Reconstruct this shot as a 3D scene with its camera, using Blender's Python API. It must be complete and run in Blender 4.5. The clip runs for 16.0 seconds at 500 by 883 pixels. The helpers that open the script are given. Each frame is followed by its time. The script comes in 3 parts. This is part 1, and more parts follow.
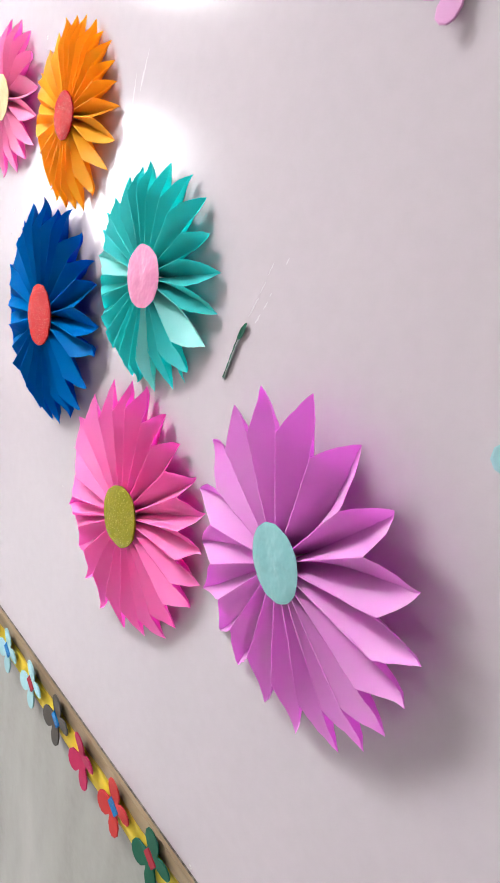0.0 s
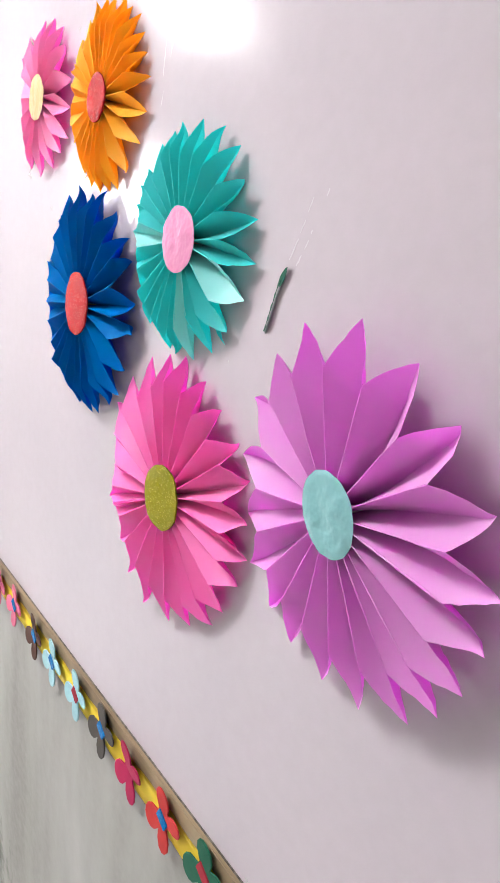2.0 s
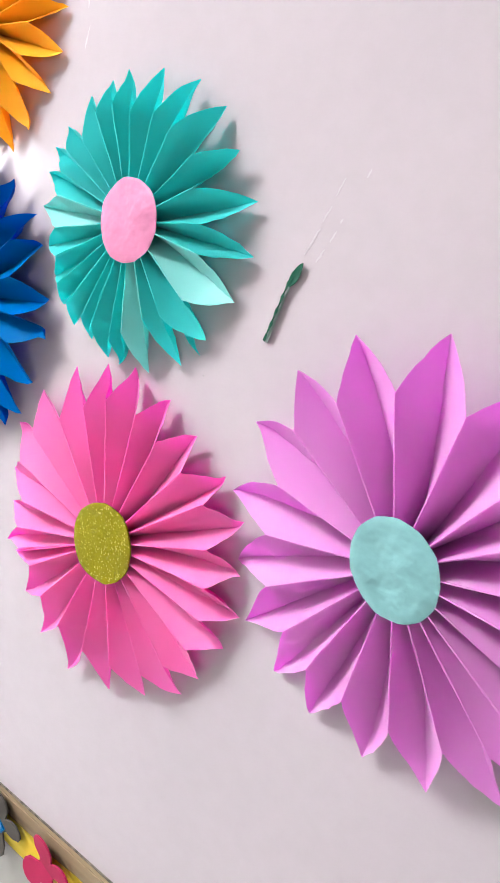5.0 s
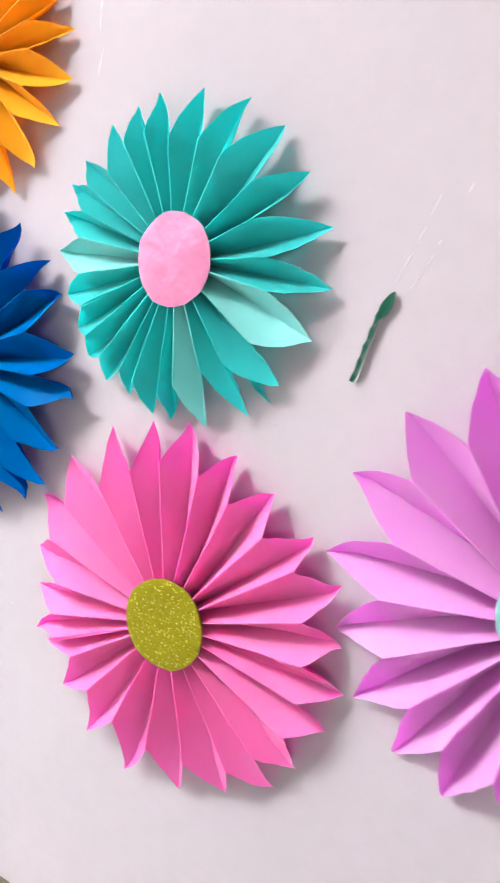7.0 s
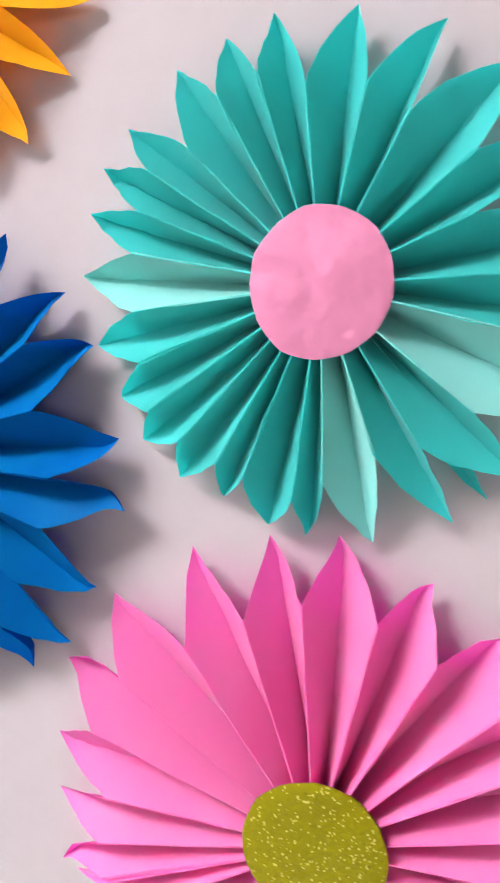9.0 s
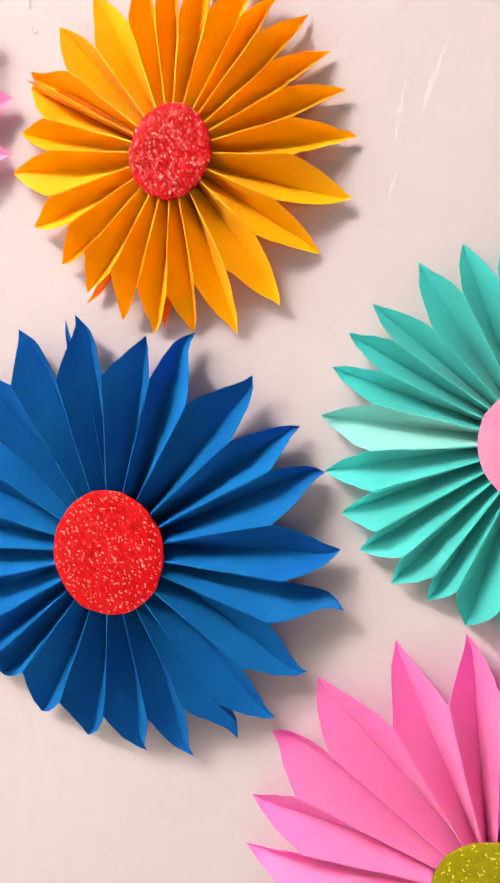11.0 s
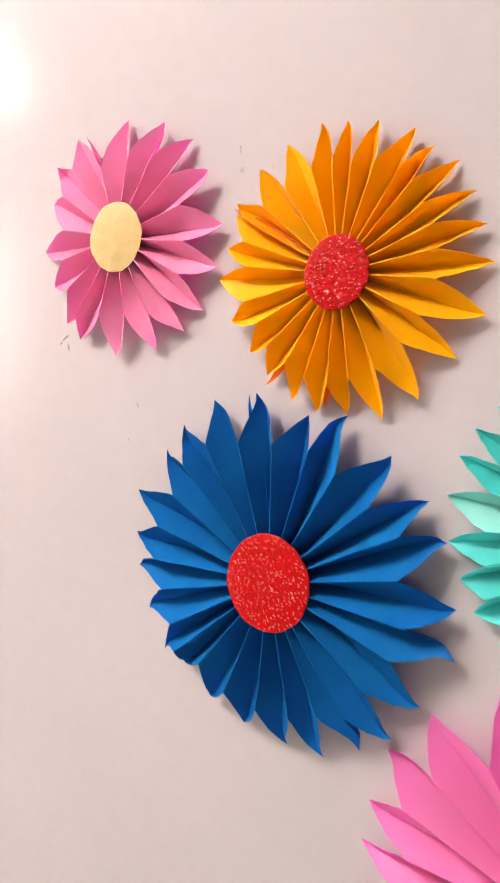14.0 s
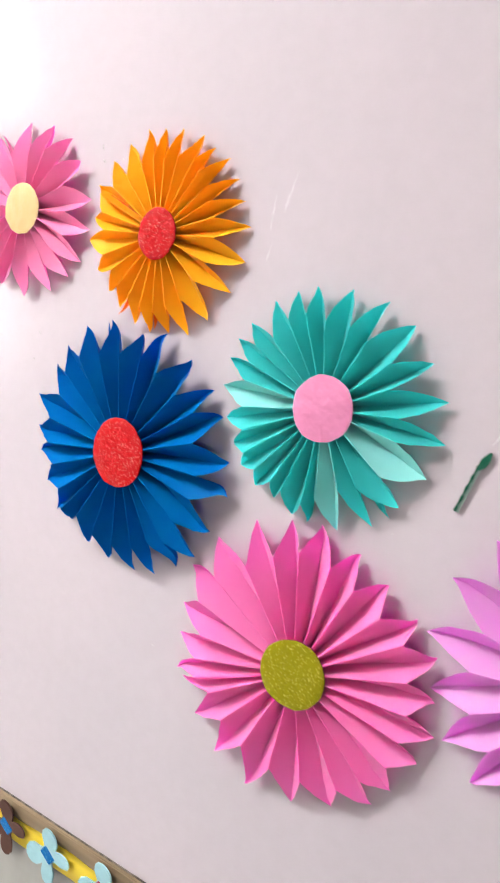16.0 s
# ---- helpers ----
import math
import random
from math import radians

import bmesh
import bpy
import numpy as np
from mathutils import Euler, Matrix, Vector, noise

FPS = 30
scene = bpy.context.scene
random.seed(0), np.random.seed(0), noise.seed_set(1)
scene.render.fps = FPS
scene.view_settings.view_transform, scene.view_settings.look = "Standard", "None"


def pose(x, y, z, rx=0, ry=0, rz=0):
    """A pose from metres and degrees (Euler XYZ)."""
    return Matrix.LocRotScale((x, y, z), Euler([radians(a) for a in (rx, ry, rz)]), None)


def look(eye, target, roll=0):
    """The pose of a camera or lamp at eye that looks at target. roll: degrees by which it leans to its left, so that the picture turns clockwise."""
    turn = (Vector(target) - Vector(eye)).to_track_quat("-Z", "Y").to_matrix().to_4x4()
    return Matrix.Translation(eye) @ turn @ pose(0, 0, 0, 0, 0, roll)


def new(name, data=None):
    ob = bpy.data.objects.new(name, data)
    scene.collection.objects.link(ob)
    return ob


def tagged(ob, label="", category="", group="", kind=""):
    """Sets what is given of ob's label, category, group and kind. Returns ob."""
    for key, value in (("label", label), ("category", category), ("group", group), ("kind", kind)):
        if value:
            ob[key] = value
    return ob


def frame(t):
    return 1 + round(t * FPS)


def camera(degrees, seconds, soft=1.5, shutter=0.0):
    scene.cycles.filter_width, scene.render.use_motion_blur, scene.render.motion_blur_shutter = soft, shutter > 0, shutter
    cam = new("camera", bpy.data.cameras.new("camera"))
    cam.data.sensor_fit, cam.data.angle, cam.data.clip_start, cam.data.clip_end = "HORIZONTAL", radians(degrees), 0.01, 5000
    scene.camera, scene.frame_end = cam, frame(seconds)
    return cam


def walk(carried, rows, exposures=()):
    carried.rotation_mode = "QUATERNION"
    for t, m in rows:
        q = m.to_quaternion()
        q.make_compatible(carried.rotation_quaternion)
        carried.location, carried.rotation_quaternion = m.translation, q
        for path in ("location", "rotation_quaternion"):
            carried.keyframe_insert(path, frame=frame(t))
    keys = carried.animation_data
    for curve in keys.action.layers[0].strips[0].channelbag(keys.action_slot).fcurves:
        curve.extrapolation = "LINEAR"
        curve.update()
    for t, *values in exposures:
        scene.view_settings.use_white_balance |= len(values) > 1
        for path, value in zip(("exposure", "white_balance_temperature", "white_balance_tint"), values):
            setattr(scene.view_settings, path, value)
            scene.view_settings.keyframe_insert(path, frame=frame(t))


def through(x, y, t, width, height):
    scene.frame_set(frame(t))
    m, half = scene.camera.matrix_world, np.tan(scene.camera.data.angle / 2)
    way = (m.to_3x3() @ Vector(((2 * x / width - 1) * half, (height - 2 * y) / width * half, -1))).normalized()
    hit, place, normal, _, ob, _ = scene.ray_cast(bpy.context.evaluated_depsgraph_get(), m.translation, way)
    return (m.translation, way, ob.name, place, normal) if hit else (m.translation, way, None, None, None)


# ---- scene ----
cam = camera(40.8, 16.0, shutter=0.4)
PATH = [
    (0, (0.634, -0.383, 1.584), (-0.788, 0.88, 0.965), 8.7),
    (0.5, (0.63, -0.371, 1.547), (-0.851, 0.84, 0.964), 8.2),
    (1, (0.628, -0.371, 1.526), (-0.889, 0.812, 0.98), 6.6),
    (1.5, (0.628, -0.368, 1.51), (-0.88, 0.833, 0.977), 6.7),
    (2, (0.626, -0.364, 1.5), (-0.913, 0.804, 0.986), 5.5),
    (2.5, (0.62, -0.364, 1.495), (-0.924, 0.803, 0.993), 5.4),
    (3, (0.614, -0.364, 1.49), (-0.908, 0.84, 1.004), 6.3),
    (3.5, (0.598, -0.361, 1.49), (-0.913, 0.861, 1.016), 6.2),
    (3.7, (0.579, -0.359, 1.491), (-0.878, 0.928, 1.022), 6.6),
    (5.8, (0.378, -0.427, 1.489), (-0.546, 1.302, 1.093), 6.3),
    (6, (0.375, -0.43, 1.491), (-0.512, 1.328, 1.139), 6.1),
    (6.5, (0.357, -0.431, 1.495), (-0.561, 1.311, 1.145), 5.4),
    (7, (0.313, -0.402, 1.486), (-0.667, 1.296, 1.091), 2.9),
    (7.5, (0.241, -0.368, 1.482), (-0.751, 1.321, 1.075), 2.4),
    (8, (0.203, -0.321, 1.478), (-0.722, 1.394, 1.031), 0.7),
    (8.5, (0.172, -0.301, 1.484), (-0.727, 1.443, 1.107), 0.8),
    (9, (0.084, -0.305, 1.497), (-0.509, 1.573, 1.157), -0.2),
    (9.5, (0.019, -0.335, 1.511), (-0.364, 1.594, 1.147), 0.4),
    (9.7, (0.007, -0.348, 1.51), (-0.391, 1.584, 1.183), 1.1),
    (11.8, (-0.06, -0.422, 1.587), (-0.579, 1.493, 1.338), 3.8),
    (12, (-0.063, -0.427, 1.591), (-0.646, 1.47, 1.346), 4.0),
    (12.5, (-0.076, -0.44, 1.598), (-0.763, 1.423, 1.354), 4.3),
    (13, (-0.084, -0.442, 1.6), (-0.838, 1.392, 1.337), 4.5),
    (13.5, (-0.061, -0.449, 1.608), (-0.918, 1.333, 1.306), 4.8),
    (14, (0.019, -0.472, 1.619), (-0.986, 1.229, 1.307), 4.5),
    (14.5, (0.109, -0.512, 1.614), (-0.966, 1.14, 1.274), 5.8),
    (15, (0.179, -0.542, 1.603), (-0.879, 1.114, 1.242), 4.8),
    (15.5, (0.236, -0.574, 1.6), (-0.812, 1.099, 1.277), 5.6),
    (16, (0.289, -0.586, 1.591), (-0.721, 1.102, 1.23), 5.5),
]
EXPOSURES = [(0.0, 0.87, 6250, 12.0), (3.5, 0.9, 6250, 12.3), (6.0, 1.1, 6250, 12.0), (8.5, 0.93, 6350, 13.0), (9.5, 0.76, 6700, 15.0), (12.0, 0.96, 7600, 12.4), (13.0, 0.67, 7650, 13.4), (14.5, 0.58, 7100, 13.6), (15.0, 0.58, 6900, 13.2), (16.0, 0.84, 6450, 12.3)]
walk(cam, [(t, look(eye, target, roll)) for t, eye, target, roll in PATH], EXPOSURES)


# ---- light ----
world = bpy.data.worlds.new("sky")
scene.world = world
world.use_nodes = True
wn = world.node_tree.nodes
sky = wn.new("ShaderNodeTexSky")
sky.sky_type, sky.sun_disc = "NISHITA", False
sky.sun_elevation, sky.sun_rotation = radians(49), radians(-164)
world.node_tree.links.new(sky.outputs[0], wn["Background"].inputs[0])
wn["Background"].inputs[1].default_value = 0.12


def lamp(name, kind, m, energy, color=(1, 1, 1), **more):
    data = bpy.data.lights.new(name, kind)
    data.energy, data.color = energy, color
    if kind == "SUN":
        data.angle = more["angle"]
    else:
        data.shape, data.size, data.size_y = "RECTANGLE", more["size"], more["size_y"]
    ob = new(name, data)
    ob.matrix_world = m
    return ob


# The second strength drives a ceiling panel that is added, not known.
LAMP_GLOW, FILL_PANEL_GLOW = 62.0, 31.0
WINDOW_LIGHT, BACK_FILL = 21.0, 14.0
lamp("sun", "SUN", look((-5, -6, 8), (-5 + 0.22, -6 + 0.75, 8 - 0.9)), 2.0, (1.0, 0.95, 0.88), angle=radians(0.5))
lamp("window_daylight", "AREA", look((-3.21, -1.7, 1.6), (0, -1.7, 1.6)), WINDOW_LIGHT, (1.0, 0.98, 0.96), size=0.82, size_y=0.98)
# Added fill from behind, set in a made-up opening in the south wall.
lamp("back_fill_light", "AREA", look((2.1, -5.01, 1.65), (2.1, 0, 1.65)), BACK_FILL, (1.0, 0.97, 0.97), size=1.7, size_y=1.3)


# ---- materials ----
def nodes_of(mat):
    return mat.node_tree.nodes, mat.node_tree.links


def material(name, color, rough=0.6, metal=0.0, spec=0.5):
    mat = bpy.data.materials.new(name)
    mat.use_nodes = True
    b = mat.node_tree.nodes["Principled BSDF"]
    b.inputs["Base Color"].default_value = (*color, 1)
    b.inputs["Roughness"].default_value, b.inputs["Metallic"].default_value = rough, metal
    b.inputs["Specular IOR Level"].default_value = spec
    return mat


def vary(mat, color, scale, amount, detail=4.0, stretch=(1, 1, 1), low=0.35, high=0.65):
    """Mix the base colour with a multiple of itself by noise of a real-world size."""
    n, l = nodes_of(mat)
    b = n["Principled BSDF"]
    co, mp, tx, rp, mx = (n.new("ShaderNode" + k) for k in ("TexCoord", "Mapping", "TexNoise", "ValToRGB", "Mix"))
    mp.inputs["Scale"].default_value = stretch
    tx.inputs["Scale"].default_value, tx.inputs["Detail"].default_value = scale, detail
    rp.color_ramp.elements[0].position, rp.color_ramp.elements[1].position = low, high
    mx.data_type = "RGBA"
    l.new(co.outputs["Object"], mp.inputs[0]), l.new(mp.outputs[0], tx.inputs["Vector"]), l.new(tx.outputs["Fac"], rp.inputs[0]), l.new(rp.outputs[0], mx.inputs["Factor"])
    old = b.inputs["Base Color"].links
    if old:
        l.new(old[0].from_socket, mx.inputs["A"])
    else:
        mx.inputs["A"].default_value = b.inputs["Base Color"].default_value
    mx.inputs["B"].default_value = (*color, 1)
    scale_fac = n.new("ShaderNodeMath")
    scale_fac.operation = "MULTIPLY"
    scale_fac.inputs[1].default_value = amount
    l.new(rp.outputs[0], scale_fac.inputs[0]), l.new(scale_fac.outputs[0], mx.inputs["Factor"])
    l.new(mx.outputs["Result"], b.inputs["Base Color"])
    return mat


def relief(mat, layers):
    """Bump from noises: (scale, distance in metres, strength)."""
    n, l = nodes_of(mat)
    co, last = n.new("ShaderNodeTexCoord"), None
    for scale, dist, strength in layers:
        tx, bp = n.new("ShaderNodeTexNoise"), n.new("ShaderNodeBump")
        tx.inputs["Scale"].default_value, tx.inputs["Detail"].default_value = scale, 3.0
        bp.inputs["Distance"].default_value, bp.inputs["Strength"].default_value = dist, strength
        l.new(co.outputs["Object"], tx.inputs["Vector"]), l.new(tx.outputs["Fac"], bp.inputs["Height"])
        if last:
            l.new(last, bp.inputs["Normal"])
        last = bp.outputs[0]
    l.new(last, n["Principled BSDF"].inputs["Normal"])
    return mat


def paper(name, color, deep, through=0.36, gloss=0.42, fuzz=0.14, rough=0.5, shine_through=None):
    """Thin coloured craft paper: faint mottling, creases and light that comes through."""
    mat = material(name, color, rough, spec=gloss)
    mat.node_tree.nodes["Principled BSDF"].inputs["Sheen Weight"].default_value = fuzz
    mat.node_tree.nodes["Principled BSDF"].inputs["Sheen Roughness"].default_value = 0.4
    vary(mat, deep, 26, 0.5)
    vary(mat, deep, 900, 0.15)
    relief(mat, [(21, 0.004, 0.45), (60, 0.0012, 0.3), (420, 0.0001, 0.25)])
    n, l = nodes_of(mat)
    b, out = n["Principled BSDF"], n["Material Output"]
    hue = n.new("ShaderNodeHueSaturation")
    info, mr = n.new("ShaderNodeObjectInfo"), n.new("ShaderNodeMapRange")
    mr.inputs["To Min"].default_value, mr.inputs["To Max"].default_value = 0.93, 1.07
    src = b.inputs["Base Color"].links[0].from_socket
    l.new(info.outputs["Random"], mr.inputs["Value"]), l.new(mr.outputs[0], hue.inputs["Value"]), l.new(src, hue.inputs["Color"]), l.new(hue.outputs[0], b.inputs["Base Color"])
    tr, mix = n.new("ShaderNodeBsdfTranslucent"), n.new("ShaderNodeMixShader")
    tr.inputs["Color"].default_value = (*(shine_through or [0.95 * (c / max(color)) ** 2.3 for c in color]), 1)
    mix.inputs[0].default_value = through
    l.new(b.outputs[0], mix.inputs[1]), l.new(tr.outputs[0], mix.inputs[2]), l.new(mix.outputs[0], out.inputs["Surface"])
    return mat


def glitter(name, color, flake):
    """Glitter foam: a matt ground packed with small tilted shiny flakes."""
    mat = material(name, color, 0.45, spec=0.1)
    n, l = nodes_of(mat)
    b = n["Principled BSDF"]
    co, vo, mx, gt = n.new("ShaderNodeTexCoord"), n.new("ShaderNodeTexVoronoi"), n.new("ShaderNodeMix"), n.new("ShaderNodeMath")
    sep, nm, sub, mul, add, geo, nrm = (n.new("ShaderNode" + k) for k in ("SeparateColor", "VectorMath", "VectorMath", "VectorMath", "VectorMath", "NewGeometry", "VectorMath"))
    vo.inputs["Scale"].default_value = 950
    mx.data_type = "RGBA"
    # Flakes have little metal; their paler colour carries part of the sparkle.
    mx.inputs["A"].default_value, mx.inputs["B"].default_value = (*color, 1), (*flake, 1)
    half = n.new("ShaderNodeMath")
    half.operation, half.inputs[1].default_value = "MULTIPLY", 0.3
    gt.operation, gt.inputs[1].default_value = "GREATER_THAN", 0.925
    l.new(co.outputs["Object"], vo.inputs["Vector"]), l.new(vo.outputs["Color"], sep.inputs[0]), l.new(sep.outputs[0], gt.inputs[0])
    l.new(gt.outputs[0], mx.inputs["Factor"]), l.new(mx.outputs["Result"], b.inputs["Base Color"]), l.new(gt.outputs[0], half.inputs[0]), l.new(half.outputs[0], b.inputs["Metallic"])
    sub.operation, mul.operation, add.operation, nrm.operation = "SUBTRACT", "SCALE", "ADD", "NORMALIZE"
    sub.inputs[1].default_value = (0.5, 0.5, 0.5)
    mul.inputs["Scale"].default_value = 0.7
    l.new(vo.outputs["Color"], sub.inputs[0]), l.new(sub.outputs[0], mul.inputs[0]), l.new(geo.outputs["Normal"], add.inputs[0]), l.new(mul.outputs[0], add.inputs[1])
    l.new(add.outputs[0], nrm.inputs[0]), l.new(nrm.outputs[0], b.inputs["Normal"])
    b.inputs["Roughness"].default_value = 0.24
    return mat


def stain(mat, at, reach, color):
    """A blotchy patch of dirt and algae of its own outline round a place on the wall."""
    n, l = nodes_of(mat)
    b = n["Principled BSDF"]
    co, di, tx, su, rp, mx = n.new("ShaderNodeTexCoord"), n.new("ShaderNodeVectorMath"), n.new("ShaderNodeTexNoise"), n.new("ShaderNodeMath"), n.new("ShaderNodeMapRange"), n.new("ShaderNodeMix")
    di.operation, su.operation, mx.data_type = "DISTANCE", "MULTIPLY_ADD", "RGBA"
    di.inputs[1].default_value = at
    tx.inputs["Scale"].default_value, tx.inputs["Detail"].default_value = 24, 6
    su.inputs[1].default_value = 0.55
    rp.inputs["From Min"].default_value, rp.inputs["From Max"].default_value = reach + 0.27, reach + 0.12
    l.new(co.outputs["Object"], di.inputs[0]), l.new(co.outputs["Object"], tx.inputs["Vector"])
    l.new(tx.outputs["Fac"], su.inputs[0]), l.new(di.outputs["Value"], su.inputs[2]), l.new(su.outputs[0], rp.inputs["Value"]), l.new(rp.outputs[0], mx.inputs["Factor"])
    l.new(b.inputs["Base Color"].links[0].from_socket, mx.inputs["A"])
    mx.inputs["B"].default_value = (*color, 1)
    l.new(mx.outputs["Result"], b.inputs["Base Color"])


WALL = material("glossy_cream_board", (0.46, 0.415, 0.44), 0.14, spec=0.27)
vary(WALL, (0.39, 0.362, 0.385), 3.0, 0.5)
# Large pinkish patches: soft uneven reflections put into the base colour.
vary(WALL, (0.485, 0.41, 0.425), 1.3, 0.4, detail=1.5)
vary(WALL, (0.38, 0.345, 0.345), 60, 0.15)
relief(WALL, [(7, 0.004, 0.10), (330, 0.0004, 0.24)])
LOWER = material("matt_wall_paint", (0.35, 0.345, 0.32), 0.5)
# Stretched dark noise puts the streaky shadows under the rail into the colour.
vary(LOWER, (0.16, 0.155, 0.13), 3.2, 0.85, stretch=(1.6, 1, 0.45))
vary(LOWER, (0.31, 0.305, 0.28), 60, 0.3)
stain(LOWER, (-0.70, 0, 0.10), 0.14, (0.03, 0.045, 0.022))
relief(LOWER, [(14, 0.006, 0.35), (240, 0.0004, 0.3)])
PLASTER = material("plain_room_paint", (0.43, 0.42, 0.405), 0.7)
vary(PLASTER, (0.37, 0.36, 0.345), 4, 0.5)
relief(PLASTER, [(120, 0.0006, 0.3)])
FLOOR = material("pale_floor_tile", (0.43, 0.415, 0.39), 0.65)
vary(FLOOR, (0.36, 0.35, 0.325), 6, 0.6)
CEILING = material("ceiling_paint", (0.62, 0.61, 0.59), 0.8)
vary(CEILING, (0.56, 0.55, 0.53), 5, 0.4)
WOOD = material("aged_wood", (0.23, 0.165, 0.09), 0.5)
vary(WOOD, (0.11, 0.075, 0.042), 60, 0.8, detail=8, stretch=(0.05, 1, 1.4))
vary(WOOD, (0.31, 0.235, 0.135), 14, 0.6, stretch=(0.25, 1, 1))
relief(WOOD, [(160, 0.0006, 0.4)])
FRAME_PAINT = material("white_window_paint", (0.7, 0.7, 0.68), 0.4)
vary(FRAME_PAINT, (0.6, 0.6, 0.58), 30, 0.4)
YELLOW = paper("yellow_paper", (0.96, 0.80, 0.09), (0.93, 0.73, 0.06), 0.05, 0.3, 0.0, 0.55)


# ---- builders ----
def mesh_of(name, bm, mat, smooth=False):
    me = bpy.data.meshes.new(name)
    bm.to_mesh(me)
    bm.free()
    me.materials.append(mat)
    if smooth:
        me.polygons.foreach_set("use_smooth", [True] * len(me.polygons))
    return me


def part(name, bm, mat, parent=None, label="", smooth=False):
    ob = new(name, mesh_of(name, bm, mat, smooth))
    if parent:
        ob.parent = parent
    return tagged(ob, label)


def box(bm, x0, x1, y0, y1, z0, z1, bevel=0.0):
    vs = bmesh.ops.create_cube(bm, size=1)["verts"]
    bmesh.ops.transform(bm, verts=vs, matrix=Matrix.LocRotScale(((x0 + x1) / 2, (y0 + y1) / 2, (z0 + z1) / 2), None, (x1 - x0, y1 - y0, z1 - z0)))
    if bevel:
        es = list({e for v in vs for e in v.link_edges})
        bmesh.ops.bevel(bm, geom=es, offset=bevel, segments=2, affect="EDGES")
    return bm


def slab(name, x0, x1, y0, y1, z0, z1, mat, label, category, bevel=0.0):
    return tagged(part(name, box(bmesh.new(), x0, x1, y0, y1, z0, z1, bevel), mat), label, category, kind="structure")


def holder(name, at, label, category, group=""):
    ob = new(name)
    ob.location = at
    ob.empty_display_size = 0.05
    return tagged(ob, label, category, group)


def plate(outline, thick, lift=None):
    """A flat cut-out in the x-z plane, its back at y = 0, bent by lift(x, z); outline is a list of (x, z) round the middle."""
    bm, rings = bmesh.new(), []
    lift = lift or (lambda x, z: 0.0)
    for k in (0.0, 0.2, 0.4, 0.6, 0.8, 0.96, 1.0):
        ring = []
        for x, z in outline if k else outline[:1]:
            drop = 0.0004 if k == 1.0 else 0.0
            ring.append([bm.verts.new((x * k, -lift(x * k, z * k) - h, z * k)) for h in (0.0, thick - drop)])
        rings.append(ring)
    m = len(outline)
    for i in range(m):
        j = (i + 1) % m
        for side in (0, 1):
            quad = (rings[0][0][side], rings[1][i][side], rings[1][j][side])
            bm.faces.new(quad if side else quad[::-1])
            for a, b in zip(rings[1:], rings[2:]):
                quad = (a[i][side], b[i][side], b[j][side], a[j][side])
                bm.faces.new(quad if side else quad[::-1])
        bm.faces.new((rings[-1][i][0], rings[-1][j][0], rings[-1][j][1], rings[-1][i][1]))
    bmesh.ops.recalc_face_normals(bm, faces=bm.faces)
    for e in bm.edges:
        if len(e.link_faces) == 2 and e.calc_face_angle(0) > radians(35):
            e.smooth = False
    return bm


# ---- the room ----
slab("wall_north", -3.2, 3.2, 0.0, 0.12, 0.83, 3.1, WALL, "glossy off-white painted wall with faint pink tint above the wooden rail", "wall")
slab("wall_north_lower", -3.2, 3.2, 0.0, 0.12, 0.0, 0.83, LOWER, "dull stained off-white wall with painted shadow streaks below the wooden rail", "wall")
slab("wall_south", -3.2, 1.2, -5.15, -5.0, 0.0, 3.1, PLASTER, "plain pale painted room wall", "wall")
slab("wall_south_end", 3.0, 3.2, -5.15, -5.0, 0.0, 3.1, PLASTER, "plain pale painted room wall", "wall")
# The gap in the south wall is for an unseen window added as fill.
slab("wall_south_sill", 1.2, 3.0, -5.15, -5.0, 0.0, 1.0, PLASTER, "plain pale painted wall under the window", "wall")
slab("wall_south_head", 1.2, 3.0, -5.15, -5.0, 2.3, 3.1, PLASTER, "plain pale painted wall over the window", "wall")
slab("wall_east", 3.2, 3.35, -5.15, 0.12, 0.0, 3.1, PLASTER, "plain pale painted room wall", "wall")
slab("wall_west", -3.35, -3.2, -1.27, 0.12, 0.0, 3.1, PLASTER, "plain pale painted room wall", "wall")
slab("wall_west_end", -3.35, -3.2, -5.15, -2.13, 0.0, 3.1, PLASTER, "plain pale painted room wall", "wall")
slab("wall_west_sill", -3.35, -3.2, -2.13, -1.27, 0.0, 1.1, PLASTER, "plain pale painted wall under the window", "wall")
slab("wall_west_head", -3.35, -3.2, -2.13, -1.27, 2.1, 3.1, PLASTER, "plain pale painted wall over the window", "wall")
slab("floor", -3.35, 3.35, -5.15, 0.12, -0.12, 0.0, FLOOR, "pale worn classroom floor", "floor")
slab("ceiling", -3.35, 3.35, -5.15, 0.12, 3.1, 3.22, CEILING, "plain white ceiling", "ceiling")
slab("ground", -60, 60, -60, 60, -0.4, -0.13, LOWER, "pale trodden ground outside the room", "ground")


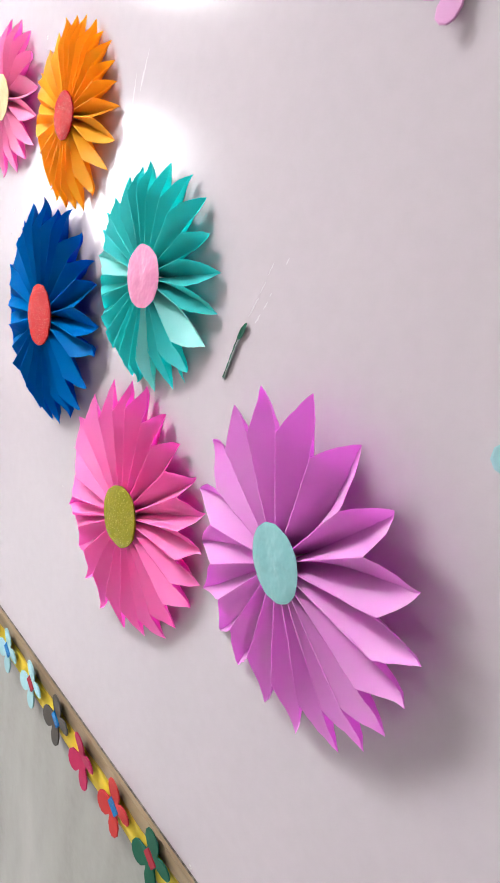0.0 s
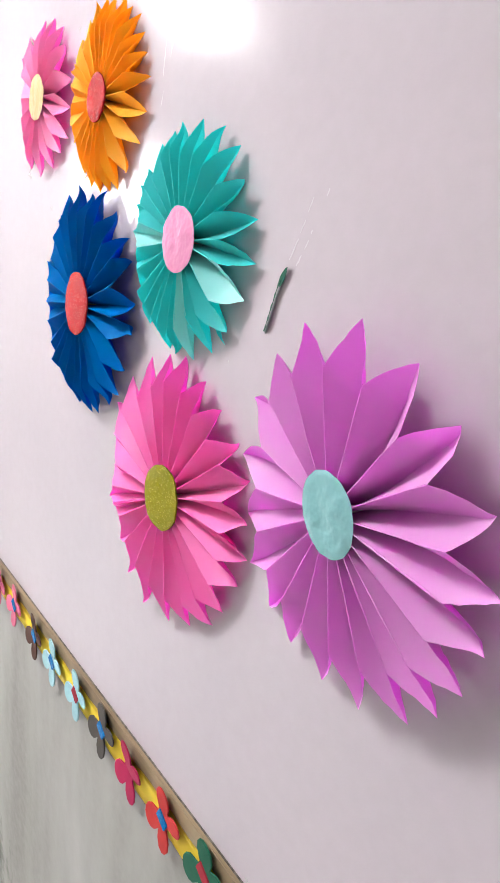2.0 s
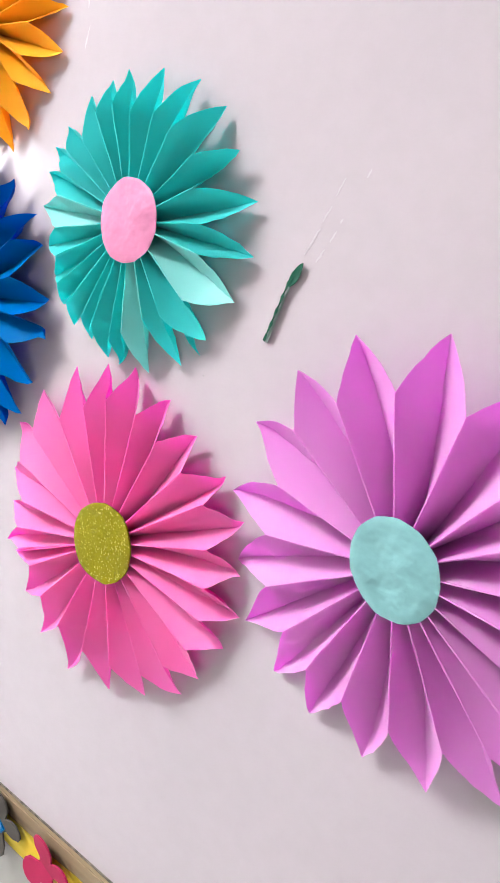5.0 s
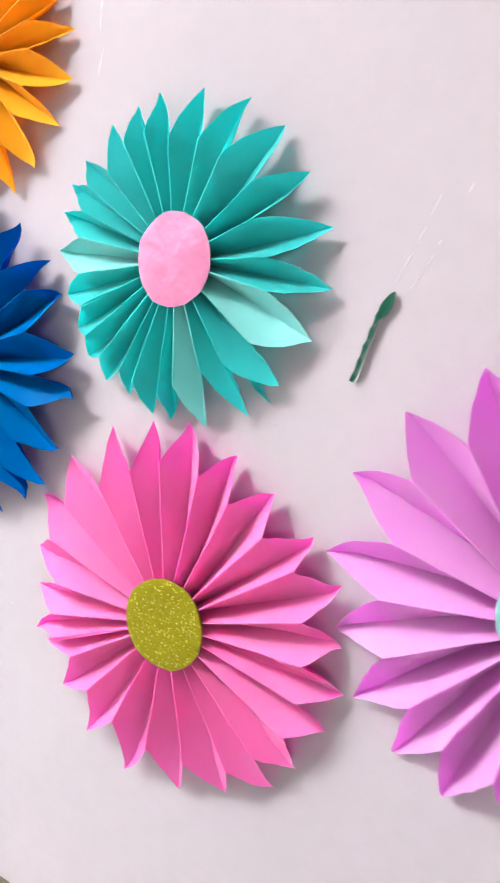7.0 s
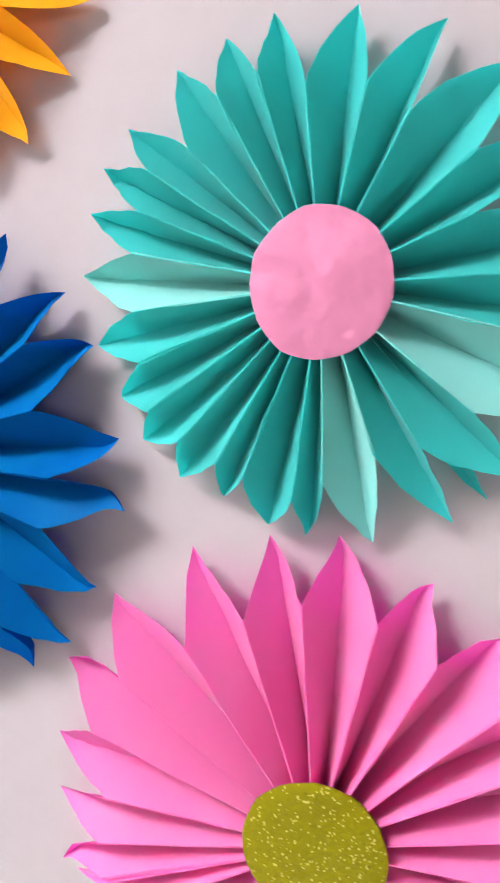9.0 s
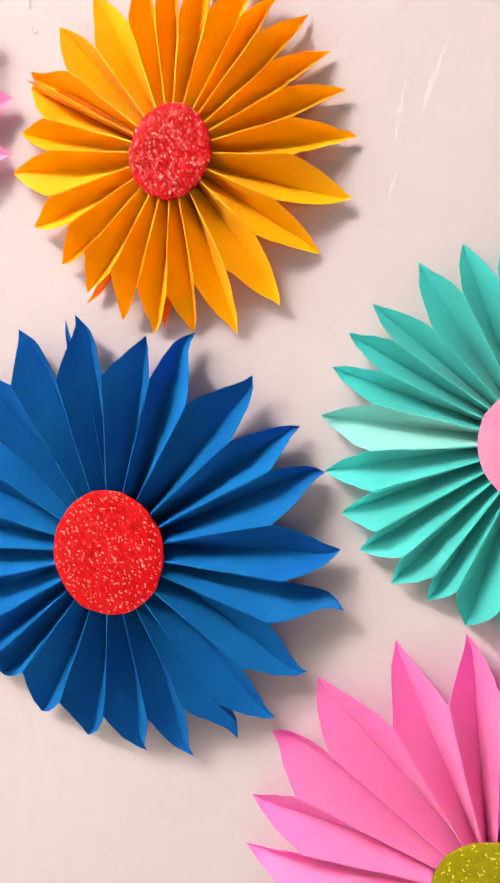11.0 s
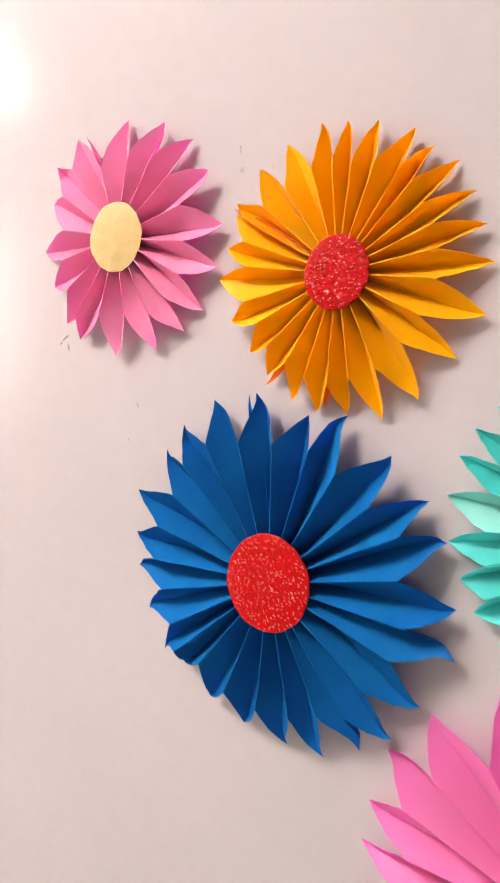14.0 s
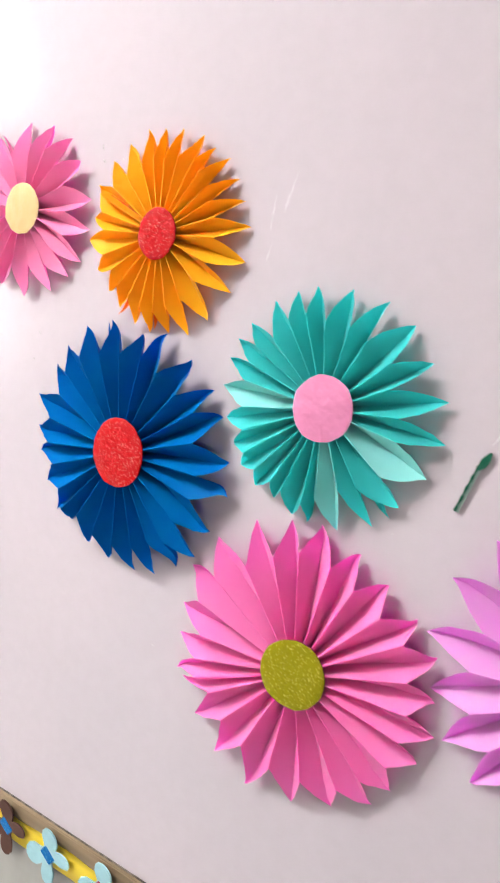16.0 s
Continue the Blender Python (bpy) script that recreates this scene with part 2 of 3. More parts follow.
def window(name, along_x, a0, a1, z0, z1, at, bars):
    top = tagged(holder(name, (0, 0, 0), "white painted window with slim bars, out of view", "window"), kind="structure")

    def bar(label, a, b, c, d):
        bm = bmesh.new()
        if along_x:
            box(bm, a, b, at - 0.03, at + 0.03, c, d, 0.004)
        else:
            box(bm, at - 0.03, at + 0.03, a, b, c, d, 0.004)
        part(label, bm, FRAME_PAINT, top)

    bar("window_sill", a0, a1, z0, z0 + 0.035)
    bar("window_frame", a0, a1, z1 - 0.035, z1)
    bar("window_frame", a0, a0 + 0.035, z0 + 0.035, z1 - 0.035)
    bar("window_frame", a1 - 0.035, a1, z0 + 0.035, z1 - 0.035)
    for k in range(1, bars):
        m = a0 + (a1 - a0) * k / bars
        bar("glazing_bar", m - 0.012, m + 0.012, z0 + 0.035, z1 - 0.035)


window("window_1", False, -2.13, -1.27, 1.1, 2.1, -3.29, 2)
# Unseen window, added only to hold the fill lamp at the back.
window("fill_window", True, 1.2, 3.0, 1.0, 2.3, -5.09, 3)


def wall_lamp(at):
    """A round opal bulkhead lamp on the west wall."""
    top = holder("wall_lamp", at, "round white opal wall lamp, lit, high on the wall", "lamp")
    glow = material("opal_glow", (0.9, 0.9, 0.9), 0.3)
    b = glow.node_tree.nodes["Principled BSDF"]
    b.inputs["Emission Color"].default_value, b.inputs["Emission Strength"].default_value = (1, 0.97, 0.93, 1), LAMP_GLOW
    for name, r, h, x0, mat in (("base", 0.12, 0.03, 0.0, FRAME_PAINT), ("diffuser", 0.10, 0.07, 0.03, glow)):
        bm, prev = bmesh.new(), None
        rings = [(r, 0.0), (r, h * 0.4), (r * 0.8, h * 0.8), (r * 0.4, h), (0.001, h * 1.05)]
        for rr, x in rings:
            ring = [bm.verts.new((x0 + x, rr * math.cos(k * math.tau / 32), rr * math.sin(k * math.tau / 32))) for k in range(32)]
            if prev:
                for k in range(32):
                    bm.faces.new((prev[k], prev[(k + 1) % 32], ring[(k + 1) % 32], ring[k]))
            prev = ring
        part(name, bm, mat, top, smooth=True)
    return top


wall_lamp((-3.2, -1.88, 2.84))


def added_fill_panel(at):
    """A broad unseen panel under the ceiling, lit, added for light from above."""
    top = holder("added_fill_panel", at, "unseen white ceiling panel with a wide diffuser, added for light from above", "lamp")
    glow = material("fill_panel_glow", (0.9, 0.9, 0.9), 0.3)
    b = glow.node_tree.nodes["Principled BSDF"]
    b.inputs["Emission Color"].default_value, b.inputs["Emission Strength"].default_value = (1, 0.98, 0.97, 1), FILL_PANEL_GLOW
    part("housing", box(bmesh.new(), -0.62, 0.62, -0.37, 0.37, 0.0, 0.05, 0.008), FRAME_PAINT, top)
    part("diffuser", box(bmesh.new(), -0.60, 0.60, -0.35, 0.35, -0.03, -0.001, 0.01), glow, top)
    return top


# Added fitting out of view; it lights the flowers from above left.
added_fill_panel((-1.35, -1.3, 3.049))

# ---- the rail under the display ----
rail = tagged(holder("trim", (0, 0, 0), "aged brown wooden rail along the wall", "rail"), kind="structure")
for x0, x1 in ((-3.2, -0.72), (-0.719, 1.2), (1.201, 3.2)):
    part("rail_board", box(bmesh.new(), x0, x1, -0.006, -0.0002, 0.824, 0.882, 0.0012), WOOD, rail)


# A dark strip stands in for the shadow in the gap over the rail.
JOINT_SHADE = material("dark_joint_shade", (0.045, 0.035, 0.028), 0.8)
vary(JOINT_SHADE, (0.20, 0.17, 0.14), 160, 0.9, stretch=(1, 1, 0.2))
part("joint", box(bmesh.new(), -3.19, 3.19, -0.0016, -0.0001, 0.8822, 0.8838), JOINT_SHADE, rail, "dark strip painted for the gap shadow")


def paper_strip():
    """A yellow border strip along the lower half of the rail, slightly wavy at its edges."""
    bm, prev = bmesh.new(), None
    for k in range(220):
        x = -1.1 + k * 0.01
        w = 0.0012 * math.sin(x * 37) + 0.0008 * math.sin(x * 91 + 1)
        buckle = 0.0006 + 0.0011 * max(0.0, noise.noise((x * 22, 0, 3)))
        col = [bm.verts.new((x, y, z)) for y, z in ((-0.0064, 0.860 + w), (-0.0066 - buckle, 0.852), (-0.0066 - buckle * 1.4, 0.838), (-0.0064 - buckle * 0.4, 0.821 + w * 0.6))]
        if prev:
            for i in range(3):
                bm.faces.new((prev[i], prev[i + 1], col[i + 1], col[i]))
        prev = col
    bmesh.ops.solidify(bm, geom=bm.faces[:], thickness=0.0003)
    bmesh.ops.recalc_face_normals(bm, faces=bm.faces)
    return tagged(part("border_strip", bm, YELLOW, smooth=True), "bright yellow paper border strip pasted along the wooden rail", "paper border")


paper_strip()


# ---- paper flowers ----
def rows_of(text):
    return [tuple(float(v) for v in row.split()) for row in text.split(";")]


def petal_mesh(left, tip, right, inner, flower, seed):
    """One pleat: two faces that meet in a valley running out to the tip, between two ridges that stop at the notches."""
    disc_h, ridge_h, tip_h, lean_x, lean_z, point, hook, crease = flower
    rnd = random.Random(seed)
    point = point + rnd.uniform(-0.08, 0.12)
    bow, twist, lifted = rnd.uniform(-0.5, 1.0), rnd.uniform(-0.0012, 0.0012), rnd.uniform(-0.001, 0.0025)
    (a_l, r_l), (a_t, r_t), (a_r, r_r) = left, tip, right
    curl = rnd.choice((0.0, 0.0, 0.0015, 0.003, 0.006))
    hook *= rnd.choice((-1, -0.6, 0.3, 0.7, 1))
    a_t -= hook

    def at(angle, r, h):
        x, z = r * math.sin(angle), r * math.cos(angle)
        return Vector((x, -max(h + lean_x * x + lean_z * z, 0.0006), z))

    base = 0.45 * (a_l + a_r) / 2 + 0.55 * a_t
    r_v = 0.5 * (r_l + r_r)
    k1, k2, across = 6, 7, 4
    bm, grid = bmesh.new(), []
    for k in range(k1 + k2 + 1):
        if k <= k1:
            s = k / k1
            q = 0.0
        else:
            s, q = 1.0, (k - k1) / k2
        edges = []
        for a_e, r_e in ((a_l, r_l), (a_r, r_r)):
            if k <= k1:
                h = (disc_h - 0.001) + (ridge_h - disc_h + 0.001) * s
                edges.append(at(a_e, inner + (r_e - inner) * s, h))
            else:
                w = 1 - q ** point
                h = tip_h + lifted * q + (ridge_h - tip_h) * w + curl * max(0.0, (q - 0.55) / 0.45) ** 2
                bend = hook * max(0.0, (q - 0.6) / 0.4) ** 2
                edges.append(at(a_t + bend + (a_e - a_t) * w, r_e + (r_t - r_e) * q, h))
        along = (s * (r_v - inner) + q * (r_t - r_v)) / (r_t - inner)
        hv = 0.0012 + (tip_h + lifted - 0.0012) * along ** 2.2 + max(0.0, bow) * 0.0016 * math.sin(along * math.pi)
        valley = at(base + (a_t - base) * along + twist * math.sin(along * 3) + hook * max(0.0, (q - 0.6) / 0.4) ** 2, inner + (r_t - inner) * along, hv)
        valley.y -= curl * max(0.0, (q - 0.55) / 0.45) ** 2
        row = []
        for side, e in ((0, edges[0]), (1, edges[1])):
            cells = []
            for c in range(1, across + 1):
                f = c / across
                p = valley.lerp(e, f)
                p.y = valley.y + (e.y - valley.y) * (0.88 * f + 0.12 * f * f)
                cells.append(p)
            if k <= k1:
                out_dir = (e - valley)
                out_dir.y = 0
                cells.append(e + out_dir.normalized() * (0.0004 if out_dir.length > 1e-6 else 0))
            else:
                cells.append(e.copy())
            row.append(cells)
        line = row[0][::-1] + [valley] + row[1]
        grid.append(line)
    for line in grid:
        for p in line:
            far = min(1.0, Vector((p.x, p.z)).length / r_t)
            p.y -= far * (0.0021 * noise.noise((p.x * 42, seed * 1.7, p.z * 42)) + 0.0007 * noise.noise((p.x * 130, seed * 2.3, p.z * 130)))
            if far > 0.55:
                p.x += 0.0009 * noise.noise((p.x * 160, seed, p.z * 160))
                p.z += 0.0009 * noise.noise((p.x * 150, seed + 9, p.z * 150))
            p.y = min(p.y, -0.0006)
    thick = Vector((0, 0.00028, 0))
    top = [[bm.verts.new(p) for p in line] for line in grid]
    low = [[bm.verts.new(p + thick) for p in line] for line in grid]
    n = len(top[0])
    for k in range(len(top) - 1):
        for c in range(n - 1):
            bm.faces.new((top[k][c], top[k][c + 1], top[k + 1][c + 1], top[k + 1][c]))
            bm.faces.new((low[k][c], low[k + 1][c], low[k + 1][c + 1], low[k][c + 1]))
        bm.faces.new((top[k][0], top[k + 1][0], low[k + 1][0], low[k][0]))
        bm.faces.new((top[k + 1][-1], top[k][-1], low[k][-1], low[k + 1][-1]))
    mid = n // 2
    for k in range(len(top) - 1):
        bm.edges.get((top[k][mid], top[k + 1][mid])).smooth = False
    bmesh.ops.remove_doubles(bm, verts=bm.verts, dist=0.00002)
    bmesh.ops.recalc_face_normals(bm, faces=bm.faces)
    for e in bm.edges:
        if len(e.link_faces) == 2 and e.calc_face_angle(0) > radians(crease):
            e.smooth = False
    return bm


def disc_outline(rx, rz, turn, seed, facets):
    rnd = random.Random(seed)
    wob = [rnd.uniform(-0.02, 0.02) for _ in range(facets)]
    pts = []
    for k in range(48):
        a = k * math.tau / 48
        u = a / math.tau * facets
        i, f = int(u) % facets, u - int(u)
        flat = 1 - 0.014 * (1 - (2 * f - 1) ** 2) + wob[i] * (1 - f) + wob[(i + 1) % facets] * f
        x, z = rx * flat * math.sin(a), rz * flat * math.cos(a)
        c, s = math.cos(turn), math.sin(turn)
        pts.append((x * c + z * s, -x * s + z * c))
    return pts


def paper_flower(at, text, disc, flower, mat, disc_mat, label, disc_label, seed, disc_thick=0.0006, pale_petals=None, slips=(), slip_mat=None):
    """A pleated paper rosette: one petal a pleat, listed as tip angle, tip reach, notch angle, notch reach (degrees from the top, millimetres)."""
    top = holder("paper_flower", at, label, "paper flower", "paper flowers on the wall")
    rows = rows_of(text)
    inner = 0.35 * disc[0]
    for i, (a, r, na, nr) in enumerate(rows):
        pa, pr = rows[i - 1][2:]
        while pa > a + 2:
            pa -= 360
        while na < a - 2:
            na += 360
        pa, na = min(pa, a - 1.5), max(na, a + 1.5)
        bm = petal_mesh((radians(pa), pr / 1000), (radians(a), r / 1000), (radians(na), nr / 1000), inner, flower, seed * 100 + i)
        part("petal", bm, pale_petals[1] if pale_petals and i in pale_petals[0] else mat, top, pale_petals[2] if pale_petals and i in pale_petals[0] else "", smooth=True)
    for k, (a, r, half, h) in enumerate(slips):
        bm = petal_mesh((radians(a - half), 0.62 * r), (radians(a), r), (radians(a + half), 0.62 * r), inner, (h + 0.004, h + 0.002, h, flower[3], flower[4], 1.5, 0.01, 40), seed * 100 + 60 + k)
        part("petal", bm, slip_mat or mat, top, smooth=True)
    rnd = random.Random(seed)
    ph = rnd.uniform(0, 6)
    lift = lambda x, z: flower[0] + flower[3] * x + flower[4] * z + 0.0011 * noise.noise((x * 55 + ph, 0.3, z * 55)) + 0.0007 * noise.noise((x * 140, ph, z * 140)) - 0.4 * (x * x + z * z)
    part("disc", plate(disc_outline(disc[0], disc[1], disc[2], seed, 13), disc_thick, lift), disc_mat, top, disc_label, smooth=True)
    return top


TEAL = paper("teal_paper", (0.085, 0.66, 0.65), (0.05, 0.59, 0.59), 0.58, shine_through=(0.008, 0.84, 0.83))
# A second, paler teal used for three petals.
PALE_TEAL = paper("pale_teal_paper", (0.31, 0.70, 0.68), (0.24, 0.64, 0.62))
PINK = paper("hot_pink_paper", (0.96, 0.39, 0.67), (0.94, 0.31, 0.61), 0.58, shine_through=(0.98, 0.065, 0.76))
BLUE = paper("royal_blue_paper", (0.0003, 0.205, 0.54), (0.0003, 0.125, 0.46), 0.46, 0.03, 0.0, 0.40, shine_through=(0.0002, 0.03, 0.56))
ORANGE = paper("orange_paper", (0.98, 0.61, 0.015), (0.97, 0.55, 0.01), 0.52, 0.4, 0.05, shine_through=(0.98, 0.48, 0.002))
DEEP_ORANGE = paper("deep_orange_paper", (0.90, 0.27, 0.004), (0.86, 0.22, 0.003))
ROSE = paper("rose_pink_paper", (0.94, 0.43, 0.61), (0.91, 0.36, 0.56), 0.52, shine_through=(0.96, 0.16, 0.70))
PURPLE = paper("lilac_purple_paper", (0.84, 0.57, 0.77), (0.80, 0.49, 0.74), 0.58, shine_through=(0.92, 0.16, 0.90))
PALE_PINK = paper("pale_pink_paper", (0.57, 0.20, 0.34), (0.52, 0.165, 0.29), 0.05, 0.3, 0.1)
AQUA = paper("pale_aqua_paper", (0.20, 0.42, 0.42), (0.17, 0.37, 0.38), 0.05, 0.3, 0.1)
CREAM = paper("cream_yellow_paper", (0.55, 0.40, 0.18), (0.48, 0.335, 0.135), 0.05, 0.3, 0.1)
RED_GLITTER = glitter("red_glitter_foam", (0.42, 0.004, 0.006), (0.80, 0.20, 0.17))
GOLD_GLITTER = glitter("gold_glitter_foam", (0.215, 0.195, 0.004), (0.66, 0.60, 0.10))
for soft in (PALE_PINK, AQUA, CREAM):
    relief(soft, [(30, 0.012, 0.62), (95, 0.002, 0.3), (420, 0.0001, 0.25)])
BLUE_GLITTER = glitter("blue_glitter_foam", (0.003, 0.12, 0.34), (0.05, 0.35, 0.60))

paper_flower((0.025, 0, 1.514), """6 111.6 13 78; 24.5 112.7 28 72; 40.9 111.6 51 76; 60.9 110.6 67 65; 79 113.7 88 72; 98 114.7 104 76; 115.5 112.7 129 82; 134.3 113.7 147 80; 150.3 117.7 161 75;
    168.6 117.7 178 85; 183.7 113.7 187 95; 193.5 114.7 202 92; 206.3 110.6 211 92; 218.1 114.7 223 96; 231.4 116.7 235 98; 243.3 115.7 248 90; 256.9 117.7 263 88; 273.4 118.8 280 87;
    287.3 118.8 292 89; 297.7 118.8 303 93; 307.7 117.7 315 81; 324.3 117.7 330 89; 336.6 115.7 342 88; 348.5 113.7 355 79""",
    (0.031, 0.0325, 0.3), (0.021, 0.0208, 0.005, 0, 0, 1.25, 0.008, 20), TEAL, PALE_PINK, "teal pleated paper flower with a pink paper centre", "pale pink paper disc", 3, pale_petals=((6, 9, 17), PALE_TEAL, "paler teal petal"), slips=((142, 0.117, 3.5, 0.004),))
paper_flower((0.026, 0, 1.246), """2.7 155 13 123; 20.1 146 27 118; 35.3 141 43 119; 51.1 143 57 126; 65.7 147 73 119; 82.6 139 88 118; 96.4 143 102 116; 110.6 139 117 119; 128.7 140 133 115;
    140.3 145 148 117; 158.7 143 168 110; 177 150 187 112; 196.8 159 206 112; 214.1 158 223 112; 230.7 157 239 112; 246.5 157 247 123; 251 157 258 120; 265.7 153 272 112;
    279.6 152 289 126; 298.3 157 306 124; 315 158 326 115; 334.9 157 343 119; 350 154 357 125""",
    (0.0355, 0.0375, 0.5), (0.022, 0.0236, 0.005, 0, 0, 1.02, 0.025, 22), PINK, GOLD_GLITTER, "hot pink pleated paper flower with a gold glitter centre", "gold glitter foam disc", 5, 0.002, slips=((93.5, 0.138, 3.2, 0.009),))
paper_flower((-0.22, 0, 1.427), """7.8 137 13 112; 18.9 147 27 107; 36.5 143 45 108; 52.9 144 59 118; 65.3 145 74 108; 84 145 92 111; 97.7 150 106 109; 116.3 143 124 107; 131.9 147 139 114;
    143.3 144 150 106; 156.4 144 164 109; 170.8 141 180 108; 188.2 137 197 109; 204.1 137 214 107; 222.5 135 225 122; 228.5 142 236 112; 244.4 142 252 111; 260.2 146 266 115;
    272.5 149 281 115; 287.6 154 298 111; 306.7 146 312 119; 317.5 151 326 122; 332.1 154 341 112; 348.1 150 357 110""",
    (0.038, 0.041, 0.2), (0.024, 0.0250, 0.007, 0.02, 0, 1.06, 0.05, 20), BLUE, RED_GLITTER, "royal blue pleated paper flower with a red glitter centre", "red glitter foam disc", 7, 0.002, slips=((344.6, 0.149, 2.6, 0.007),))
paper_flower((-0.188, 0, 1.668), """8 108 15 77; 23.5 108 29 80; 33.3 103 38 78; 43.9 107 51 73; 57.3 105 63 72; 70.3 104 76 71; 84.4 107 92 70; 102.9 108 113 67; 121.5 104 131 68;
    141.3 108 151 74; 158 110 167 74; 173.2 103 180 81; 187.2 104 194 78; 198.3 102 208 75; 215.7 98 223 76; 230 98 238 75; 247.5 103 253 80; 266.2 109 272 76;
    279.9 106 285 83; 294.2 108 295 92; 298.8 109 306 80; 314.9 110 321 76; 329.5 110 339 76; 346.2 110 351 78; 355.7 109 2 73""",
    (0.025, 0.027, 0.3), (0.019, 0.0185, 0.004, 0, 0, 1.1, 0.015, 20), ORANGE, RED_GLITTER, "orange pleated paper flower with a red glitter centre", "red glitter foam disc", 9, 0.002, slips=((213, 0.104, 4, 0.003), (183, 0.100, 4, 0.003), (296, 0.113, 3, 0.004)), slip_mat=DEEP_ORANGE)
paper_flower((-0.402, 0, 1.694), """22.3 103 29 74; 40.9 105 48 70; 60.2 105 70 72; 83.7 106 93 72; 101.8 107 113 74; 123.2 106 131 71; 136.5 105 147 75; 155 104 168 64; 179.8 104 193 67;
    208.1 103 212 81; 219.4 101 230 70; 242.5 96 252 64; 263.5 102 276 62; 289.5 97 299 73; 308.6 102 317 78; 326.2 106 341 58; 357.9 101 9 67""",
    (0.0295, 0.0305, 0.4), (0.018, 0.0178, 0.005, 0, 0, 1.28, 0.02, 20), ROSE, CREAM, "rose pink pleated paper flower with a cream yellow paper centre", "cream yellow paper disc", 11, slips=((333, 0.098, 3, 0.004),))
paper_flower((0.292, 0, 1.326), """2 144 15 106; 26 137 40 100; 48 142 59 108; 70 145 80 115; 89 150 96 117; 104 149 112 116; 120 150 126 118; 131 153 138 116; 144 154 153 113;
    163 150 172 109; 182 151 191 108; 200 153 208 112; 215 155 223 110; 231 150 241 108; 249 145 262 101; 271 145 285 96; 295 142 308 107; 317 142 329 106; 339 144 351 108""",
    (0.031, 0.0345, -0.5), (0.034, 0.034, 0.018, 0.09, 0.07, 1.04, 0.015, 20), PURPLE, AQUA, "large lilac purple pleated paper flower with a pale aqua centre", "pale aqua paper disc", 13)


# ---- foam butterflies ----
def lobe_outline(reach, widths):
    """One wing with two lobes: (direction, reach, half width) in the x-z plane."""
    pts = []
    n = 40
    for k in range(n):
        a = k * math.tau / n
        best = 0.30
        for d, r, w in widths:
            diff = (a - d + math.pi) % math.tau - math.pi
            best = max(best, r * max(0.0, 1 - (abs(diff) / w) ** 2.0) ** 0.5)
        pts.append((reach * best * math.sin(a), reach * best * math.cos(a)))
    return pts


def foam_butterfly(at, turn, mat, body_mat, label, body_label, fold=(0.35, 0.25), size=0.044, group="butterflies along the rail"):
    top = holder("foam_butterfly", at, label, "butterfly", group)
    top.rotation_euler = (0, turn, 0)
    for side in (1, -1):
        out = lobe_outline(size, ((side * radians(60), 1.0, radians(44)), (side * radians(129), 1.02, radians(31))))
        tilt = fold[0] if side > 0 else fold[1]
        part("wing", plate(out, 0.002, lambda x, z, s=side, t=tilt: 0.0015 + t * max(0.0, s * x)), mat, top, smooth=False)
    if body_mat:
        part("body", box(bmesh.new(), -0.008, 0.008, -0.0056, -0.0034, -0.0115, 0.0115, 0.0008), body_mat, top, body_label)
    return top


def foam(name, color):
    mat = material(name, color, 0.75, spec=0.3)
    vary(mat, tuple(c * 0.8 for c in color), 70, 0.5)
    return relief(mat, [(900, 0.0002, 0.4)])


F_GREEN, F_RED, F_CRIMSON = foam("green_foam", (0.004, 0.085, 0.045)), foam("red_foam", (0.42, 0.025, 0.022)), foam("crimson_foam", (0.36, 0.009, 0.065))
F_GREY, F_AQUA, F_BROWN, F_PINK = foam("grey_foam", (0.058, 0.052, 0.043)), foam("light_blue_foam", (0.29, 0.50, 0.53)), foam("brown_foam", (0.075, 0.032, 0.02)), foam("pink_foam", (0.58, 0.13, 0.21))
B_RED = foam("dark_red_foam", (0.30, 0.015, 0.03))
for x, z, turn, mat, bmat, label, blabel, fold in (
        (-0.700, 0.842, -0.9, F_PINK, B_RED, "pale pink foam butterfly with a dark red body on the rail", "dark red body", (0.1, 0.08)),
        (-0.608, 0.841, -0.85, F_PINK, B_RED, "pink foam butterfly with a dark red body on the rail", "dark red body", (0.12, 0.08)),
        (-0.513, 0.844, -0.84, F_PINK, BLUE_GLITTER, "pink foam butterfly with a blue glitter body on the rail", "blue glitter body", (0.12, 0.08)),
        (-0.402, 0.840, -0.96, F_BROWN, BLUE_GLITTER, "brown foam butterfly with a blue glitter body on the rail", "blue glitter body", (0.16, 0.08)),
        (-0.316, 0.839, -0.9, F_AQUA, BLUE_GLITTER, "light blue foam butterfly with a dark blue body on the rail", "dark blue body", (0.13, 0.05)),
        (-0.216, 0.841, -0.95, F_AQUA, B_RED, "light blue foam butterfly with a dark red body on the rail", "dark red body", (0.13, 0.05)),
        (-0.121, 0.844, -0.95, F_GREY, BLUE_GLITTER, "dark grey foam butterfly with a blue body on the rail", "blue body", (0.1, 0.08)),
        (-0.034, 0.841, -1.17, F_CRIMSON, None, "crimson foam butterfly folded along its middle on the rail", "", (0.2, 0.06)),
        (0.058, 0.842, -1.05, F_RED, BLUE_GLITTER, "red foam butterfly with a blue glitter body on the rail", "blue glitter body", (0.12, 0.06)),
        (0.150, 0.847, -1.03, F_GREEN, B_RED, "green foam butterfly with a red body on the rail", "red body", (0.1, 0.06))):
    foam_butterfly((x + 0.003, -0.0084, z + 0.003), turn, mat, bmat, label, blabel, fold)
LILAC = paper("lilac_pink_paper", (0.68, 0.33, 0.58), (0.60, 0.27, 0.50), 0.05)
